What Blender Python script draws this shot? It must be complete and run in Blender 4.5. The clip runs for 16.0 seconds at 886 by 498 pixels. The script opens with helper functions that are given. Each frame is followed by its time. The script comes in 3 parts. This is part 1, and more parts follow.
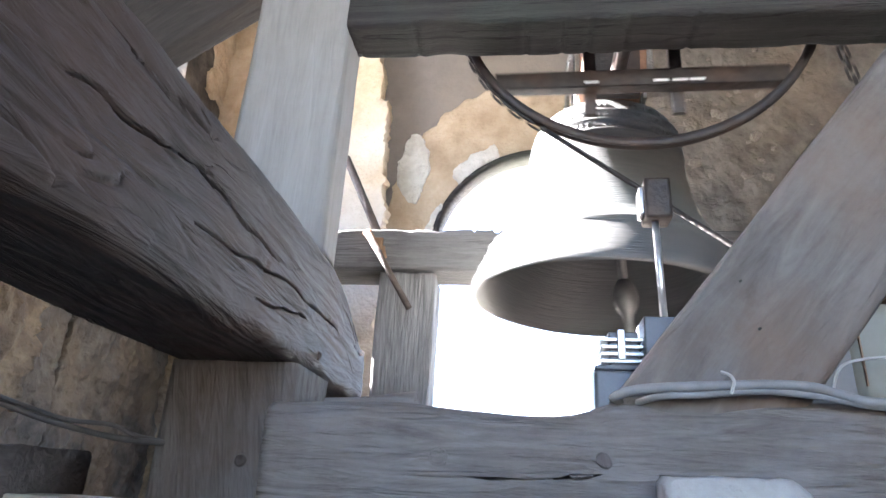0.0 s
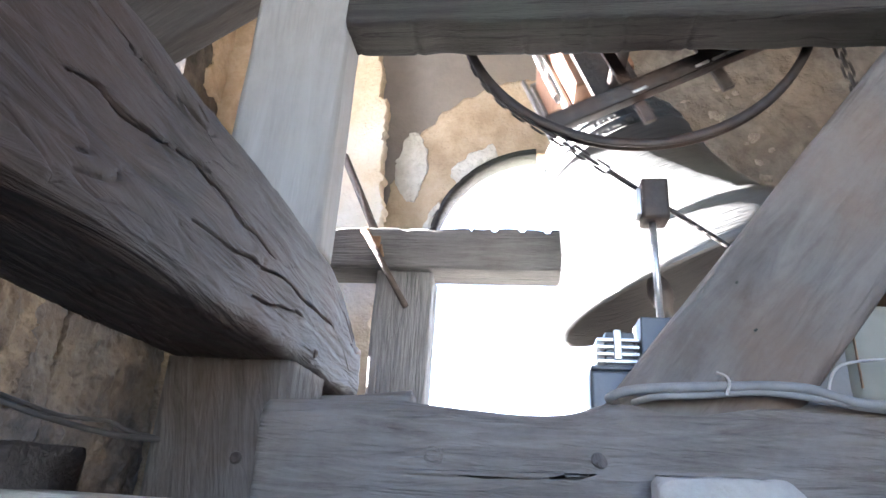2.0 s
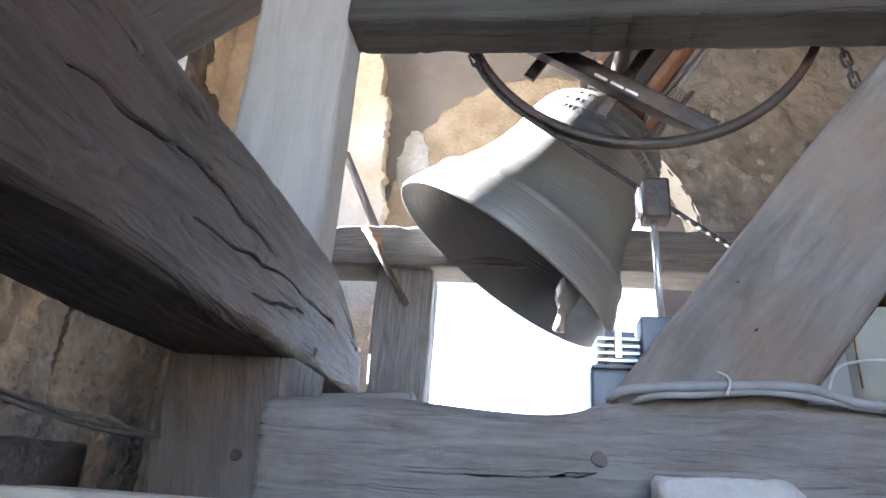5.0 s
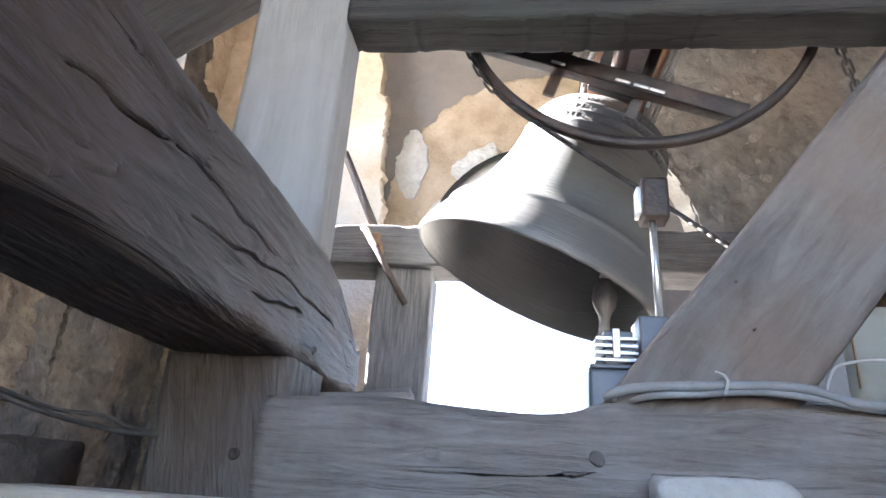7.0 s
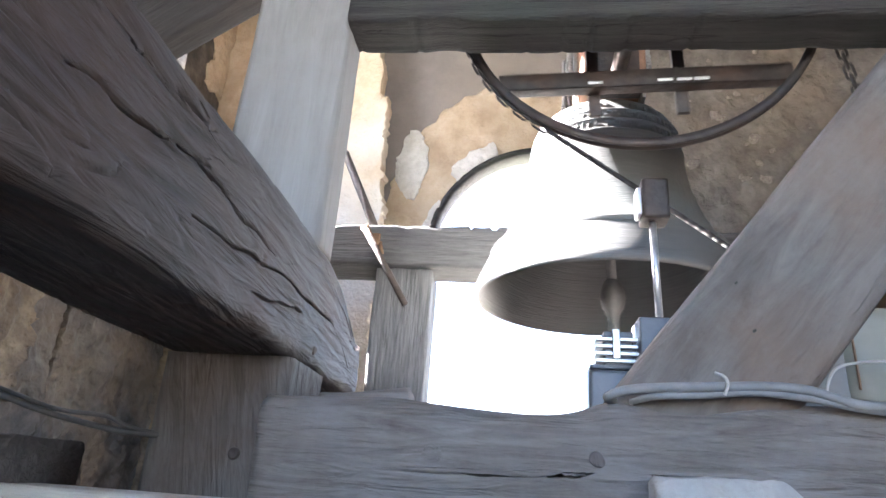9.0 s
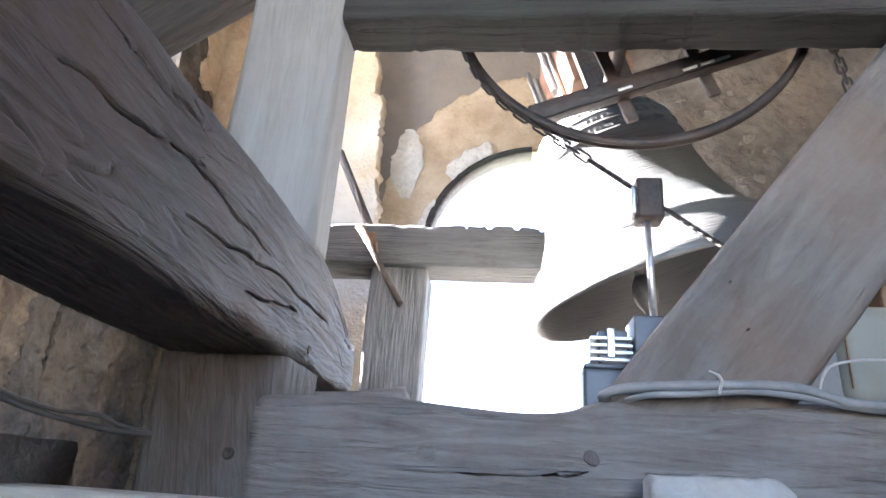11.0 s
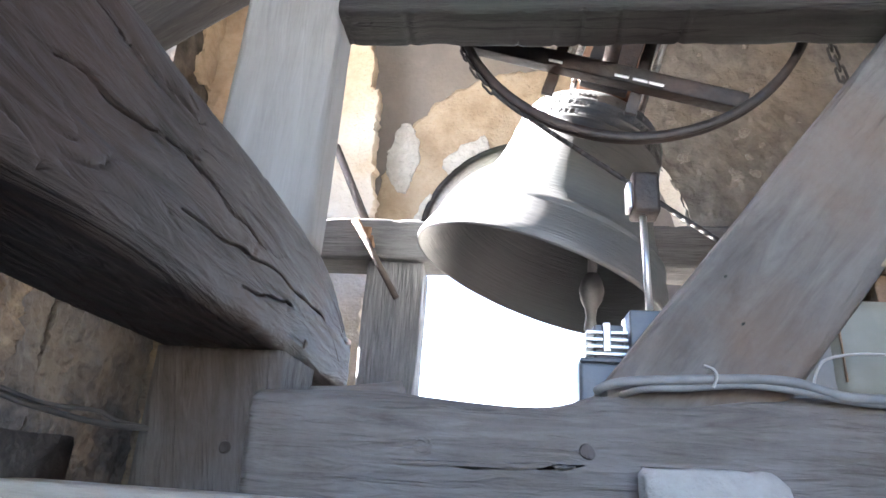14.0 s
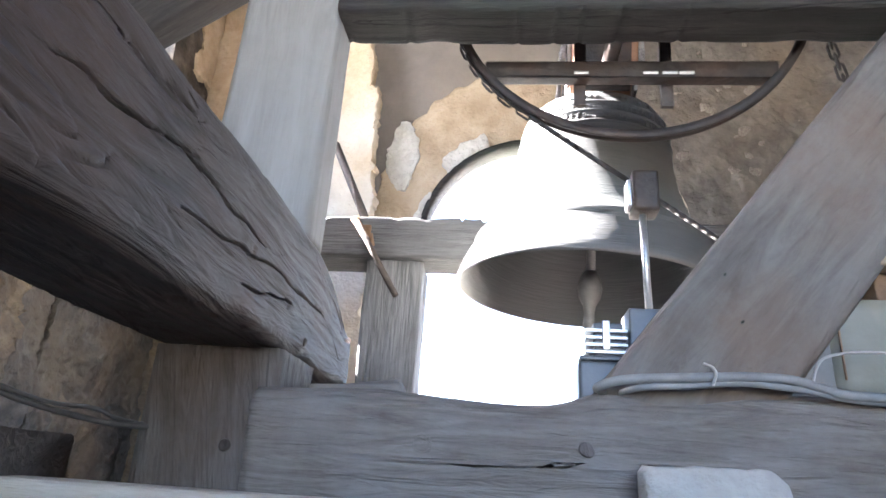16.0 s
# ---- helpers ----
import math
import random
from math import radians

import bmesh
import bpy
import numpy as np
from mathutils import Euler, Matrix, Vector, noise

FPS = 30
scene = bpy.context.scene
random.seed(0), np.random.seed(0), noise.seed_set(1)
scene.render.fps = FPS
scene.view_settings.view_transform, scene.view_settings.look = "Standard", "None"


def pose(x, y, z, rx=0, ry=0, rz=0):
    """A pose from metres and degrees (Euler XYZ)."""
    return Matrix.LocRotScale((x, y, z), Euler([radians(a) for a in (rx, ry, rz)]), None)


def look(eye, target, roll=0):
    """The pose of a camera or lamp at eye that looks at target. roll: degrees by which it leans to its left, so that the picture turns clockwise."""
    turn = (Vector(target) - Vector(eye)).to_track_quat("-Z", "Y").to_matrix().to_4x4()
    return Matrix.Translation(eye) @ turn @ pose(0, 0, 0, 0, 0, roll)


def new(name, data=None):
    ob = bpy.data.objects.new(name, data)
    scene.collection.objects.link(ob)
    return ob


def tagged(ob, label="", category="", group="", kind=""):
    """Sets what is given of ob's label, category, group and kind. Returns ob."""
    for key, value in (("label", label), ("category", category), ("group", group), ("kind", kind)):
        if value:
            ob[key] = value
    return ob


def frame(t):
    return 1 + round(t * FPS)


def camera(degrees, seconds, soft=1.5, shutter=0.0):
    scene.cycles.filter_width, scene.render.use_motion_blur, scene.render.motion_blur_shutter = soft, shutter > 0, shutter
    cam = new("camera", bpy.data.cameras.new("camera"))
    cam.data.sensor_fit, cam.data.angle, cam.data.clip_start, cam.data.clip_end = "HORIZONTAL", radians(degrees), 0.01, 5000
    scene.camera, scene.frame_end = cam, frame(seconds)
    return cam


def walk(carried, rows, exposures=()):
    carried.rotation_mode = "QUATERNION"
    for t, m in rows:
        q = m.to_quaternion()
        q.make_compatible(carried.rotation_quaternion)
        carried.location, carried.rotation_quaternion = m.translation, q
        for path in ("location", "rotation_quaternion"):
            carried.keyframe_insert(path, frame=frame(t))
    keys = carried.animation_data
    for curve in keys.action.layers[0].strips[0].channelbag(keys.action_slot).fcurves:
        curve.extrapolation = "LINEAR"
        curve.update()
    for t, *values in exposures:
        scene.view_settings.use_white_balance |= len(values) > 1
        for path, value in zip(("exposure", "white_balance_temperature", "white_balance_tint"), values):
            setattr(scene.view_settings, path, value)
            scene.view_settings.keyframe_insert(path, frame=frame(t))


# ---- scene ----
cam = camera(70.1, 16.0, soft=1.5, shutter=0.4)
# the camera lies on a ledge and only turns a little: seconds, yaw, pitch, roll
TURNS = [
    (0, 6.70, 21.90, -3.10),
    (0.5, 6.64, 22.18, -3.24),
    (1, 6.46, 21.96, -3.32),
    (1.5, 6.54, 21.99, -3.38),
    (2, 6.29, 21.82, -3.46),
    (2.5, 6.30, 21.81, -3.42),
    (3, 6.50, 21.86, -3.51),
    (3.5, 6.43, 21.73, -3.51),
    (4, 6.26, 21.63, -3.65),
    (6.5, 6.28, 21.73, -3.81),
    (7, 6.11, 21.60, -3.83),
    (7.5, 5.96, 21.67, -3.94),
    (8, 6.23, 21.53, -3.88),
    (8.5, 6.12, 21.36, -3.92),
    (9, 6.08, 21.64, -3.94),
    (11.5, 5.61, 21.58, -3.76),
    (12, 5.93, 21.65, -3.80),
    (12.5, 5.66, 21.44, -3.81),
    (13, 5.74, 21.47, -3.77),
    (13.5, 5.68, 21.23, -3.72),
    (14, 5.33, 21.11, -3.67),
    (14.5, 5.39, 20.90, -3.64),
    (15, 5.71, 20.85, -3.59),
    (15.5, 5.56, 20.75, -3.68),
    (16, 5.29, 20.94, -3.67)
]
walk(cam, [(t, pose(0, 0, 0, 90 + pitch, roll, yaw)) for t, yaw, pitch, roll in TURNS],
     [(0, 5.62, 5980, 17), (16, 5.62, 5980, 17)])

# ---- light ----
SUN_AZ, SUN_EL = -11.0, 36.0     # the sun stands on the -x side, turned a little towards +y
world = bpy.data.worlds.new("sky")
scene.world = world
world.use_nodes = True
wn = world.node_tree.nodes
sky = wn.new("ShaderNodeTexSky")
sky.sky_type, sky.sun_disc = "NISHITA", False
sky.sun_elevation = radians(SUN_EL)
sky.sun_rotation = radians(270 - SUN_AZ)
wn["Background"].inputs["Strength"].default_value = 0.068
world.node_tree.links.new(sky.outputs[0], wn["Background"].inputs["Color"])
sun_dir = Vector((-math.cos(radians(SUN_EL)) * math.cos(radians(SUN_AZ)),
                  -math.cos(radians(SUN_EL)) * math.sin(radians(SUN_AZ)), math.sin(radians(SUN_EL))))
sun = new("sun", bpy.data.lights.new("sun", "SUN"))
sun.data.energy, sun.data.angle, sun.data.color = 5.0, radians(0.5), (1.0, 0.94, 0.85)
sun.matrix_world = look(sun_dir * 20, (0, 0, 0))


# ---- materials ----
def material(name, colors, scale=6.0, rough=0.8, metal=0.0, bump=0.3, bump_scale=40.0, stretch=(1, 1, 1),
             stain=None, stain_scale=2.0, stain_amount=0.5, crack=0.0, turn=0.0, dust=None, warp=0.0, deep=0.01):
    """Noise between colours, stains at a larger scale, and fine relief."""
    m = bpy.data.materials.new(name)
    m.use_nodes = True
    nt = m.node_tree
    n, l = nt.nodes, nt.links
    b = n["Principled BSDF"]
    b.inputs["Roughness"].default_value, b.inputs["Metallic"].default_value = rough, metal
    tc = n.new("ShaderNodeTexCoord")
    mp = n.new("ShaderNodeMapping")
    mp.inputs["Scale"].default_value = stretch
    rt = n.new("ShaderNodeMapping")
    rt.inputs["Rotation"].default_value = (0, radians(turn), 0)
    l.new(tc.outputs["Object"], rt.inputs[0])
    l.new(rt.outputs[0], mp.inputs[0])
    t1 = n.new("ShaderNodeTexNoise")
    t1.inputs["Scale"].default_value, t1.inputs["Detail"].default_value, t1.inputs["Roughness"].default_value = scale, 8, 0.65
    t1.inputs["Distortion"].default_value = warp
    l.new(mp.outputs[0], t1.inputs[0])
    ramp = n.new("ShaderNodeValToRGB")
    el = ramp.color_ramp.elements
    while len(el) < len(colors):
        el.new(0.5)
    for i, c in enumerate(colors):
        el[i].position = 0.3 + 0.4 * i / max(1, len(colors) - 1)
        el[i].color = (*c, 1)
    l.new(t1.outputs[0], ramp.inputs[0])
    out = ramp.outputs[0]
    t2 = n.new("ShaderNodeTexNoise")
    t2.inputs["Scale"].default_value, t2.inputs["Detail"].default_value = stain_scale, 5
    l.new(tc.outputs["Object"], t2.inputs[0])
    if stain:
        r2 = n.new("ShaderNodeMapRange")
        r2.inputs[1].default_value, r2.inputs[2].default_value = 0.45, 0.65
        r2.inputs[4].default_value = stain_amount
        l.new(t2.outputs[0], r2.inputs[0])
        mx = n.new("ShaderNodeMixRGB")
        l.new(r2.outputs[0], mx.inputs[0])
        l.new(out, mx.inputs[1])
        mx.inputs[2].default_value = (*stain, 1)
        out = mx.outputs[0]
    if dust:
        t5 = n.new("ShaderNodeTexNoise")
        t5.inputs["Scale"].default_value, t5.inputs["Detail"].default_value, t5.inputs["Roughness"].default_value = 5.5, 9, 0.7
        l.new(rt.outputs[0], t5.inputs[0])
        r5 = n.new("ShaderNodeMapRange")
        r5.inputs[1].default_value, r5.inputs[2].default_value, r5.inputs[4].default_value = 0.42, 0.72, 0.75
        l.new(t5.outputs[0], r5.inputs[0])
        m5 = n.new("ShaderNodeMixRGB")
        l.new(r5.outputs[0], m5.inputs[0])
        l.new(out, m5.inputs[1])
        m5.inputs[2].default_value = (*dust, 1)
        out = m5.outputs[0]
    t3 = n.new("ShaderNodeTexNoise")
    t3.inputs["Scale"].default_value, t3.inputs["Detail"].default_value = bump_scale, 7
    t3.inputs["Distortion"].default_value = warp
    l.new(mp.outputs[0], t3.inputs[0])
    height = t3.outputs[0]
    if crack:
        # drying cracks along the grain: narrow bands where a stretched noise passes its middle
        t4 = n.new("ShaderNodeTexNoise")
        t4.inputs["Scale"].default_value, t4.inputs["Detail"].default_value = crack, 3
        l.new(mp.outputs[0], t4.inputs[0])
        sub = n.new("ShaderNodeMath")
        sub.operation = "SUBTRACT"
        sub.inputs[1].default_value = 0.5
        l.new(t4.outputs[0], sub.inputs[0])
        ab = n.new("ShaderNodeMath")
        ab.operation = "ABSOLUTE"
        l.new(sub.outputs[0], ab.inputs[0])
        cr = n.new("ShaderNodeMapRange")
        cr.inputs[1].default_value, cr.inputs[2].default_value = 0.0, 0.012
        l.new(ab.outputs[0], cr.inputs[0])
        mc = n.new("ShaderNodeMixRGB")
        mc.blend_type = "MULTIPLY"
        mc.inputs[0].default_value = 0.6
        l.new(out, mc.inputs[1])
        l.new(cr.outputs[0], mc.inputs[2])
        out = mc.outputs[0]
        ad = n.new("ShaderNodeMath")
        ad.operation = "MULTIPLY_ADD"
        ad.inputs[1].default_value = 0.8
        l.new(cr.outputs[0], ad.inputs[0])
        l.new(height, ad.inputs[2])
        height = ad.outputs[0]
    l.new(out, b.inputs["Base Color"])
    bp = n.new("ShaderNodeBump")
    bp.inputs["Strength"].default_value, bp.inputs["Distance"].default_value = bump, deep
    l.new(height, bp.inputs["Height"])
    l.new(bp.outputs[0], b.inputs["Normal"])
    return m


OAK = ((0.08, 0.065, 0.054), (0.135, 0.113, 0.097), (0.20, 0.175, 0.155))
# The oak again, darker: shade is put into the colour.
OAK_SHADED = ((0.026, 0.020, 0.017), (0.051, 0.039, 0.034), (0.088, 0.071, 0.063))
# Near black: the shade on the top beam is put into this colour.
oak_dark = material("shade_dark_oak", ((0.018, 0.015, 0.014), (0.036, 0.031, 0.029), (0.06, 0.052, 0.048)), 7, 0.85, 0, 0.7, 60, (0.35, 8, 8), (0.05, 0.065, 0.05), 2.2, 0.6, 2.0)
oak_y = material("old_shaded_oak_y", OAK_SHADED, 6, 0.72, 0, 1.0, 6, (4, 0.55, 4), (0.085, 0.046, 0.032), 3.0, 0.8, 0.0, dust=(0.080, 0.065, 0.058), warp=1.3, deep=0.022)
oak_x = material("old_oak_x", ((0.09, 0.074, 0.063), (0.15, 0.128, 0.112), (0.225, 0.2, 0.18)), 6, 0.85, 0, 1.0, 10, (0.8, 7, 7), (0.12, 0.088, 0.068), 2.6, 0.5, 0.0, dust=(0.21, 0.192, 0.178), warp=1.0, deep=0.012)
oak_z = material("old_oak_z", OAK, 6, 0.85, 0, 1.0, 10, (7, 7, 0.8), (0.12, 0.085, 0.06), 2.6, 0.55, 0.0, dust=(0.19, 0.172, 0.157), warp=1.2, deep=0.010)
# Paler than the other oak: the haze over the corner post is painted in.
oak_hazed = material("hazed_oak", ((0.19, 0.178, 0.168), (0.24, 0.226, 0.214), (0.285, 0.27, 0.257)), 5, 0.8, 0, 0.5, 12, (5, 5, 0.5), (0.21, 0.188, 0.17), 2.5, 0.6, 0.0, dust=(0.275, 0.26, 0.247), warp=0.5)
# Brown oak taken darker, with the upper brace's shade in the colour.
oak_u = material("shaded_brown_oak", ((0.022, 0.018, 0.016), (0.036, 0.03, 0.026), (0.056, 0.047, 0.042)), 6, 0.85, 0, 0.8, 10, (0.8, 7, 7), (0.06, 0.04, 0.03), 2.6, 0.6, 0.0, 36.9, dust=(0.045, 0.037, 0.033), warp=0.7, deep=0.010)
oak_post = material("brown_oak_post", ((0.05, 0.041, 0.035), (0.085, 0.071, 0.062), (0.13, 0.112, 0.10)), 6, 0.85, 0, 1.0, 9, (6, 6, 0.8), (0.10, 0.065, 0.045), 3.0, 0.6, 0.0, 12.0, dust=(0.13, 0.116, 0.105), warp=1.4, deep=0.012)
oak_plain = material("brown_oak", OAK_SHADED, 6, 0.85, 0, 0.8, 12, (1.5, 6, 6), (0.09, 0.065, 0.045), 2.6, 0.5, 0.0, dust=(0.11, 0.094, 0.08), warp=0.6)
oak_knot = material("knot_wood", ((0.05, 0.04, 0.035), (0.12, 0.10, 0.085)), 40, 0.85, 0, 1.0, 90)
oak_pale = material("worn_pale_board", ((0.35, 0.30, 0.25), (0.5, 0.45, 0.39)), 9, 0.8, 0, 0.4, 70, (0.5, 5, 5), (0.3, 0.2, 0.14), 3, 0.4)
ochre_plaster = material("ochre_plaster", ((0.37, 0.275, 0.185), (0.49, 0.38, 0.265), (0.56, 0.46, 0.345)), 9, 0.92, 0, 1.0, 45, (1, 1, 1), (0.33, 0.24, 0.16), 3, 0.4)
grey_plaster = material("grey_plaster", ((0.19, 0.168, 0.155), (0.26, 0.232, 0.215)), 5, 0.92, 0, 0.5, 40, (1, 1, 1), (0.28, 0.235, 0.19), 2, 0.5)
pale_plaster = material("pale_plaster", ((0.5, 0.48, 0.45), (0.68, 0.66, 0.63)), 14, 0.92, 0, 1.0, 60, (1, 1, 1), (0.4, 0.36, 0.3), 6, 0.4)
# Toned down: the dim light on the west wall is put into the colour.
rubble = material("dim_rubble_wall", ((0.035, 0.031, 0.028), (0.075, 0.065, 0.055), (0.14, 0.12, 0.097)), 9, 0.95, 0, 1.0, 13, (1, 1, 1), (0.17, 0.125, 0.08), 2.5, 0.7, deep=0.05)
bronze = material("bell_bronze", ((0.105, 0.108, 0.106), (0.15, 0.152, 0.148)), 5, 0.42, 0.2, 0.55, 7, (1.2, 1.2, 45), (0.145, 0.175, 0.165), 4, 0.4, deep=0.006)
iron = material("dark_iron", ((0.035, 0.03, 0.028), (0.07, 0.06, 0.055)), 20, 0.6, 0.5, 0.3, 80, (1, 1, 1), (0.12, 0.06, 0.035), 8, 0.35)
rust = material("rusty_iron", ((0.16, 0.095, 0.06), (0.27, 0.17, 0.10)), 25, 0.8, 0.3, 0.4, 90)
forged = material("forged_iron", ((0.2, 0.2, 0.2), (0.32, 0.31, 0.3)), 20, 0.55, 0.4, 0.2, 80)
zinc = material("galvanised_steel", ((0.45, 0.45, 0.45), (0.62, 0.62, 0.61)), 25, 0.4, 0.8, 0.1, 90)
paint_grey = material("dark_grey_paint", ((0.07, 0.075, 0.085), (0.10, 0.105, 0.115)), 12, 0.45, 0, 0.1, 90, (1, 1, 1), (0.16, 0.15, 0.14), 6, 0.4)
cable_grey = material("dusty_cable", ((0.16, 0.155, 0.15), (0.24, 0.23, 0.22)), 18, 0.7, 0, 0.15, 90)
oak_d = material("old_oak_diagonal", ((0.075, 0.065, 0.058), (0.12, 0.106, 0.096), (0.17, 0.153, 0.141)), 5, 0.85, 0, 0.8, 9, (0.9, 5, 5), (0.15, 0.10, 0.072), 3.0, 0.65, 0.0, 51.6, dust=(0.175, 0.161, 0.15), warp=0.8, deep=0.015)
cable_dark = material("dark_cable", ((0.05, 0.045, 0.042), (0.085, 0.077, 0.07)), 18, 0.7, 0, 0.15, 90)
# Lighter than the ochre plaster: sunlight is put into the colour.
sunny_plaster = material("sunlit_plaster", ((0.45, 0.345, 0.23), (0.54, 0.43, 0.30), (0.62, 0.52, 0.39)), 9, 0.92, 0, 1.0, 50, (1, 1, 1), (0.66, 0.61, 0.53), 2.5, 0.7)
# A dimmed copy of the ochre plaster; the shade is in the colour.
dim_plaster = material("shaded_ochre_plaster", ((0.09, 0.065, 0.042), (0.18, 0.13, 0.082), (0.28, 0.21, 0.135)), 9, 0.95, 0, 1.0, 14, (1, 1, 1), (0.06, 0.047, 0.04), 4, 0.6, deep=0.05)
field_stone = material("field_stone", ((0.13, 0.11, 0.095), (0.23, 0.2, 0.17), (0.36, 0.32, 0.27)), 6, 0.9, 0, 0.6, 30)
motor_paint = material("motor_paint", ((0.15, 0.145, 0.115), (0.21, 0.2, 0.165)), 6, 0.6, 0, 0.1, 60, (1, 1, 1), (0.42, 0.33, 0.22), 4, 0.5)
paint_dust = material("dusty_grey_paint", ((0.13, 0.125, 0.12), (0.19, 0.18, 0.17)), 9, 0.7, 0, 0.2, 50, (1, 1, 1), (0.2, 0.14, 0.09), 5, 0.5)
tan_paint = material("tan_paint", ((0.24, 0.18, 0.12), (0.33, 0.26, 0.18)), 9, 0.7, 0, 0.2, 50, (1, 1, 1), (0.16, 0.09, 0.05), 7, 0.5)
stone = material("white_stone", ((0.30, 0.272, 0.245), (0.44, 0.41, 0.375)), 16, 0.9, 0, 1.0, 35, (1, 1, 1), (0.3, 0.27, 0.24), 7, 0.5)
yoke_wood = material("yoke_wood", ((0.20, 0.10, 0.06), (0.32, 0.17, 0.10)), 8, 0.7, 0, 0.3, 60, (5, 0.6, 5))
lime_render = material("lime_render", ((0.085, 0.075, 0.067), (0.15, 0.134, 0.12), (0.22, 0.198, 0.175)), 7, 0.95, 0, 1.0, 16, (1, 1, 1), (0.20, 0.155, 0.115), 2.2, 0.6, deep=0.03)
oak_grey_z = material("grey_oak_post", ((0.09, 0.088, 0.086), (0.165, 0.161, 0.158), (0.24, 0.235, 0.23)), 7, 0.85, 0, 1.0, 10, (8, 8, 0.6), (0.10, 0.094, 0.09), 3.0, 0.5, 0.0, dust=(0.22, 0.215, 0.21), warp=0.8, deep=0.016)
oak_grey_x = material("grey_oak_beam", ((0.065, 0.063, 0.062), (0.11, 0.108, 0.107), (0.16, 0.157, 0.155)), 7, 0.85, 0, 1.0, 10, (0.6, 8, 8), (0.09, 0.084, 0.08), 3.0, 0.5, 0.0, dust=(0.16, 0.156, 0.152), warp=0.8, deep=0.014)
chain_iron = material("dark_chain_iron", ((0.022, 0.02, 0.019), (0.045, 0.04, 0.037)), 20, 0.85, 0, 0.2, 80)
earth = material("dusty_floor", ((0.08, 0.07, 0.06), (0.15, 0.13, 0.115)), 6, 0.95, 0, 0.6, 40)


# ---- building helpers ----
def part(name, bm, mat, parent=None, label="", smooth=True):
    me = bpy.data.meshes.new(name)
    bm.to_mesh(me)
    bm.free()
    me.materials.append(mat)
    if smooth:
        me.shade_smooth()
    ob = new(name, me)
    if parent is not None:
        ob.parent = parent
    return tagged(ob, label)


def empty(name, x=0, y=0, z=0):
    e = new(name)
    e.location = (x, y, z)
    e.empty_display_size = 0.05
    return e


def box(bm, lo, hi, bevel=0.0, m=None):
    """A box between two corners, with rounded edges."""
    lo, hi = Vector(lo), Vector(hi)
    mm = Matrix.Translation((lo + hi) / 2) @ Matrix.Diagonal((*(hi - lo), 1))
    r = bmesh.ops.create_cube(bm, size=1, matrix=(m @ mm) if m else mm)
    if bevel:
        edges = {e for v in r["verts"] for e in v.link_edges}
        bmesh.ops.bevel(bm, geom=list(edges), offset=bevel, segments=2, affect="EDGES", profile=0.7)
    return bm


def rod(bm, a, b, r, r2=None, seg=12):
    a, b = Vector(a), Vector(b)
    d = b - a
    m = Matrix.Translation((a + b) / 2) @ d.to_track_quat("Z", "Y").to_matrix().to_4x4()
    bmesh.ops.create_cone(bm, cap_ends=True, segments=seg, radius1=r, radius2=r if r2 is None else r2, depth=d.length, matrix=m)
    return bm


def lathe(bm, profile, seg=64, m=None):
    rings = []
    for r, z in profile:
        ring = []
        for i in range(seg):
            a = 2 * math.pi * i / seg
            v = Vector((r * math.cos(a), r * math.sin(a), z))
            ring.append(bm.verts.new(m @ v if m else v))
        rings.append(ring)
    for p, q in zip(rings, rings[1:]):
        for i in range(seg):
            bm.faces.new((p[i], p[(i + 1) % seg], q[(i + 1) % seg], q[i]))
    return rings


def tube(bm, pts, r, seg=8):
    """A round cable through points, smoothed."""
    pts = [Vector(p) for p in pts]
    fine = []
    for i in range(len(pts) - 1):
        p0, p1, p2, p3 = pts[max(0, i - 1)], pts[i], pts[i + 1], pts[min(len(pts) - 1, i + 2)]
        for k in range(6):
            t = k / 6
            fine.append(0.5 * ((2 * p1) + (p2 - p0) * t + (2 * p0 - 5 * p1 + 4 * p2 - p3) * t * t + (3 * p1 - p0 - 3 * p2 + p3) * t ** 3))
    fine.append(pts[-1])
    last = None
    for i, p in enumerate(fine):
        d = (fine[min(i + 1, len(fine) - 1)] - fine[max(i - 1, 0)]).normalized()
        u = d.cross(Vector((0.03, 0.02, 1))).normalized()
        w = d.cross(u)
        ring = [bm.verts.new(p + r * (u * math.cos(2 * math.pi * k / seg) + w * math.sin(2 * math.pi * k / seg))) for k in range(seg)]
        if last:
            for k in range(seg):
                bm.faces.new((last[k], last[(k + 1) % seg], ring[(k + 1) % seg], ring[k]))
        last = ring
    return bm


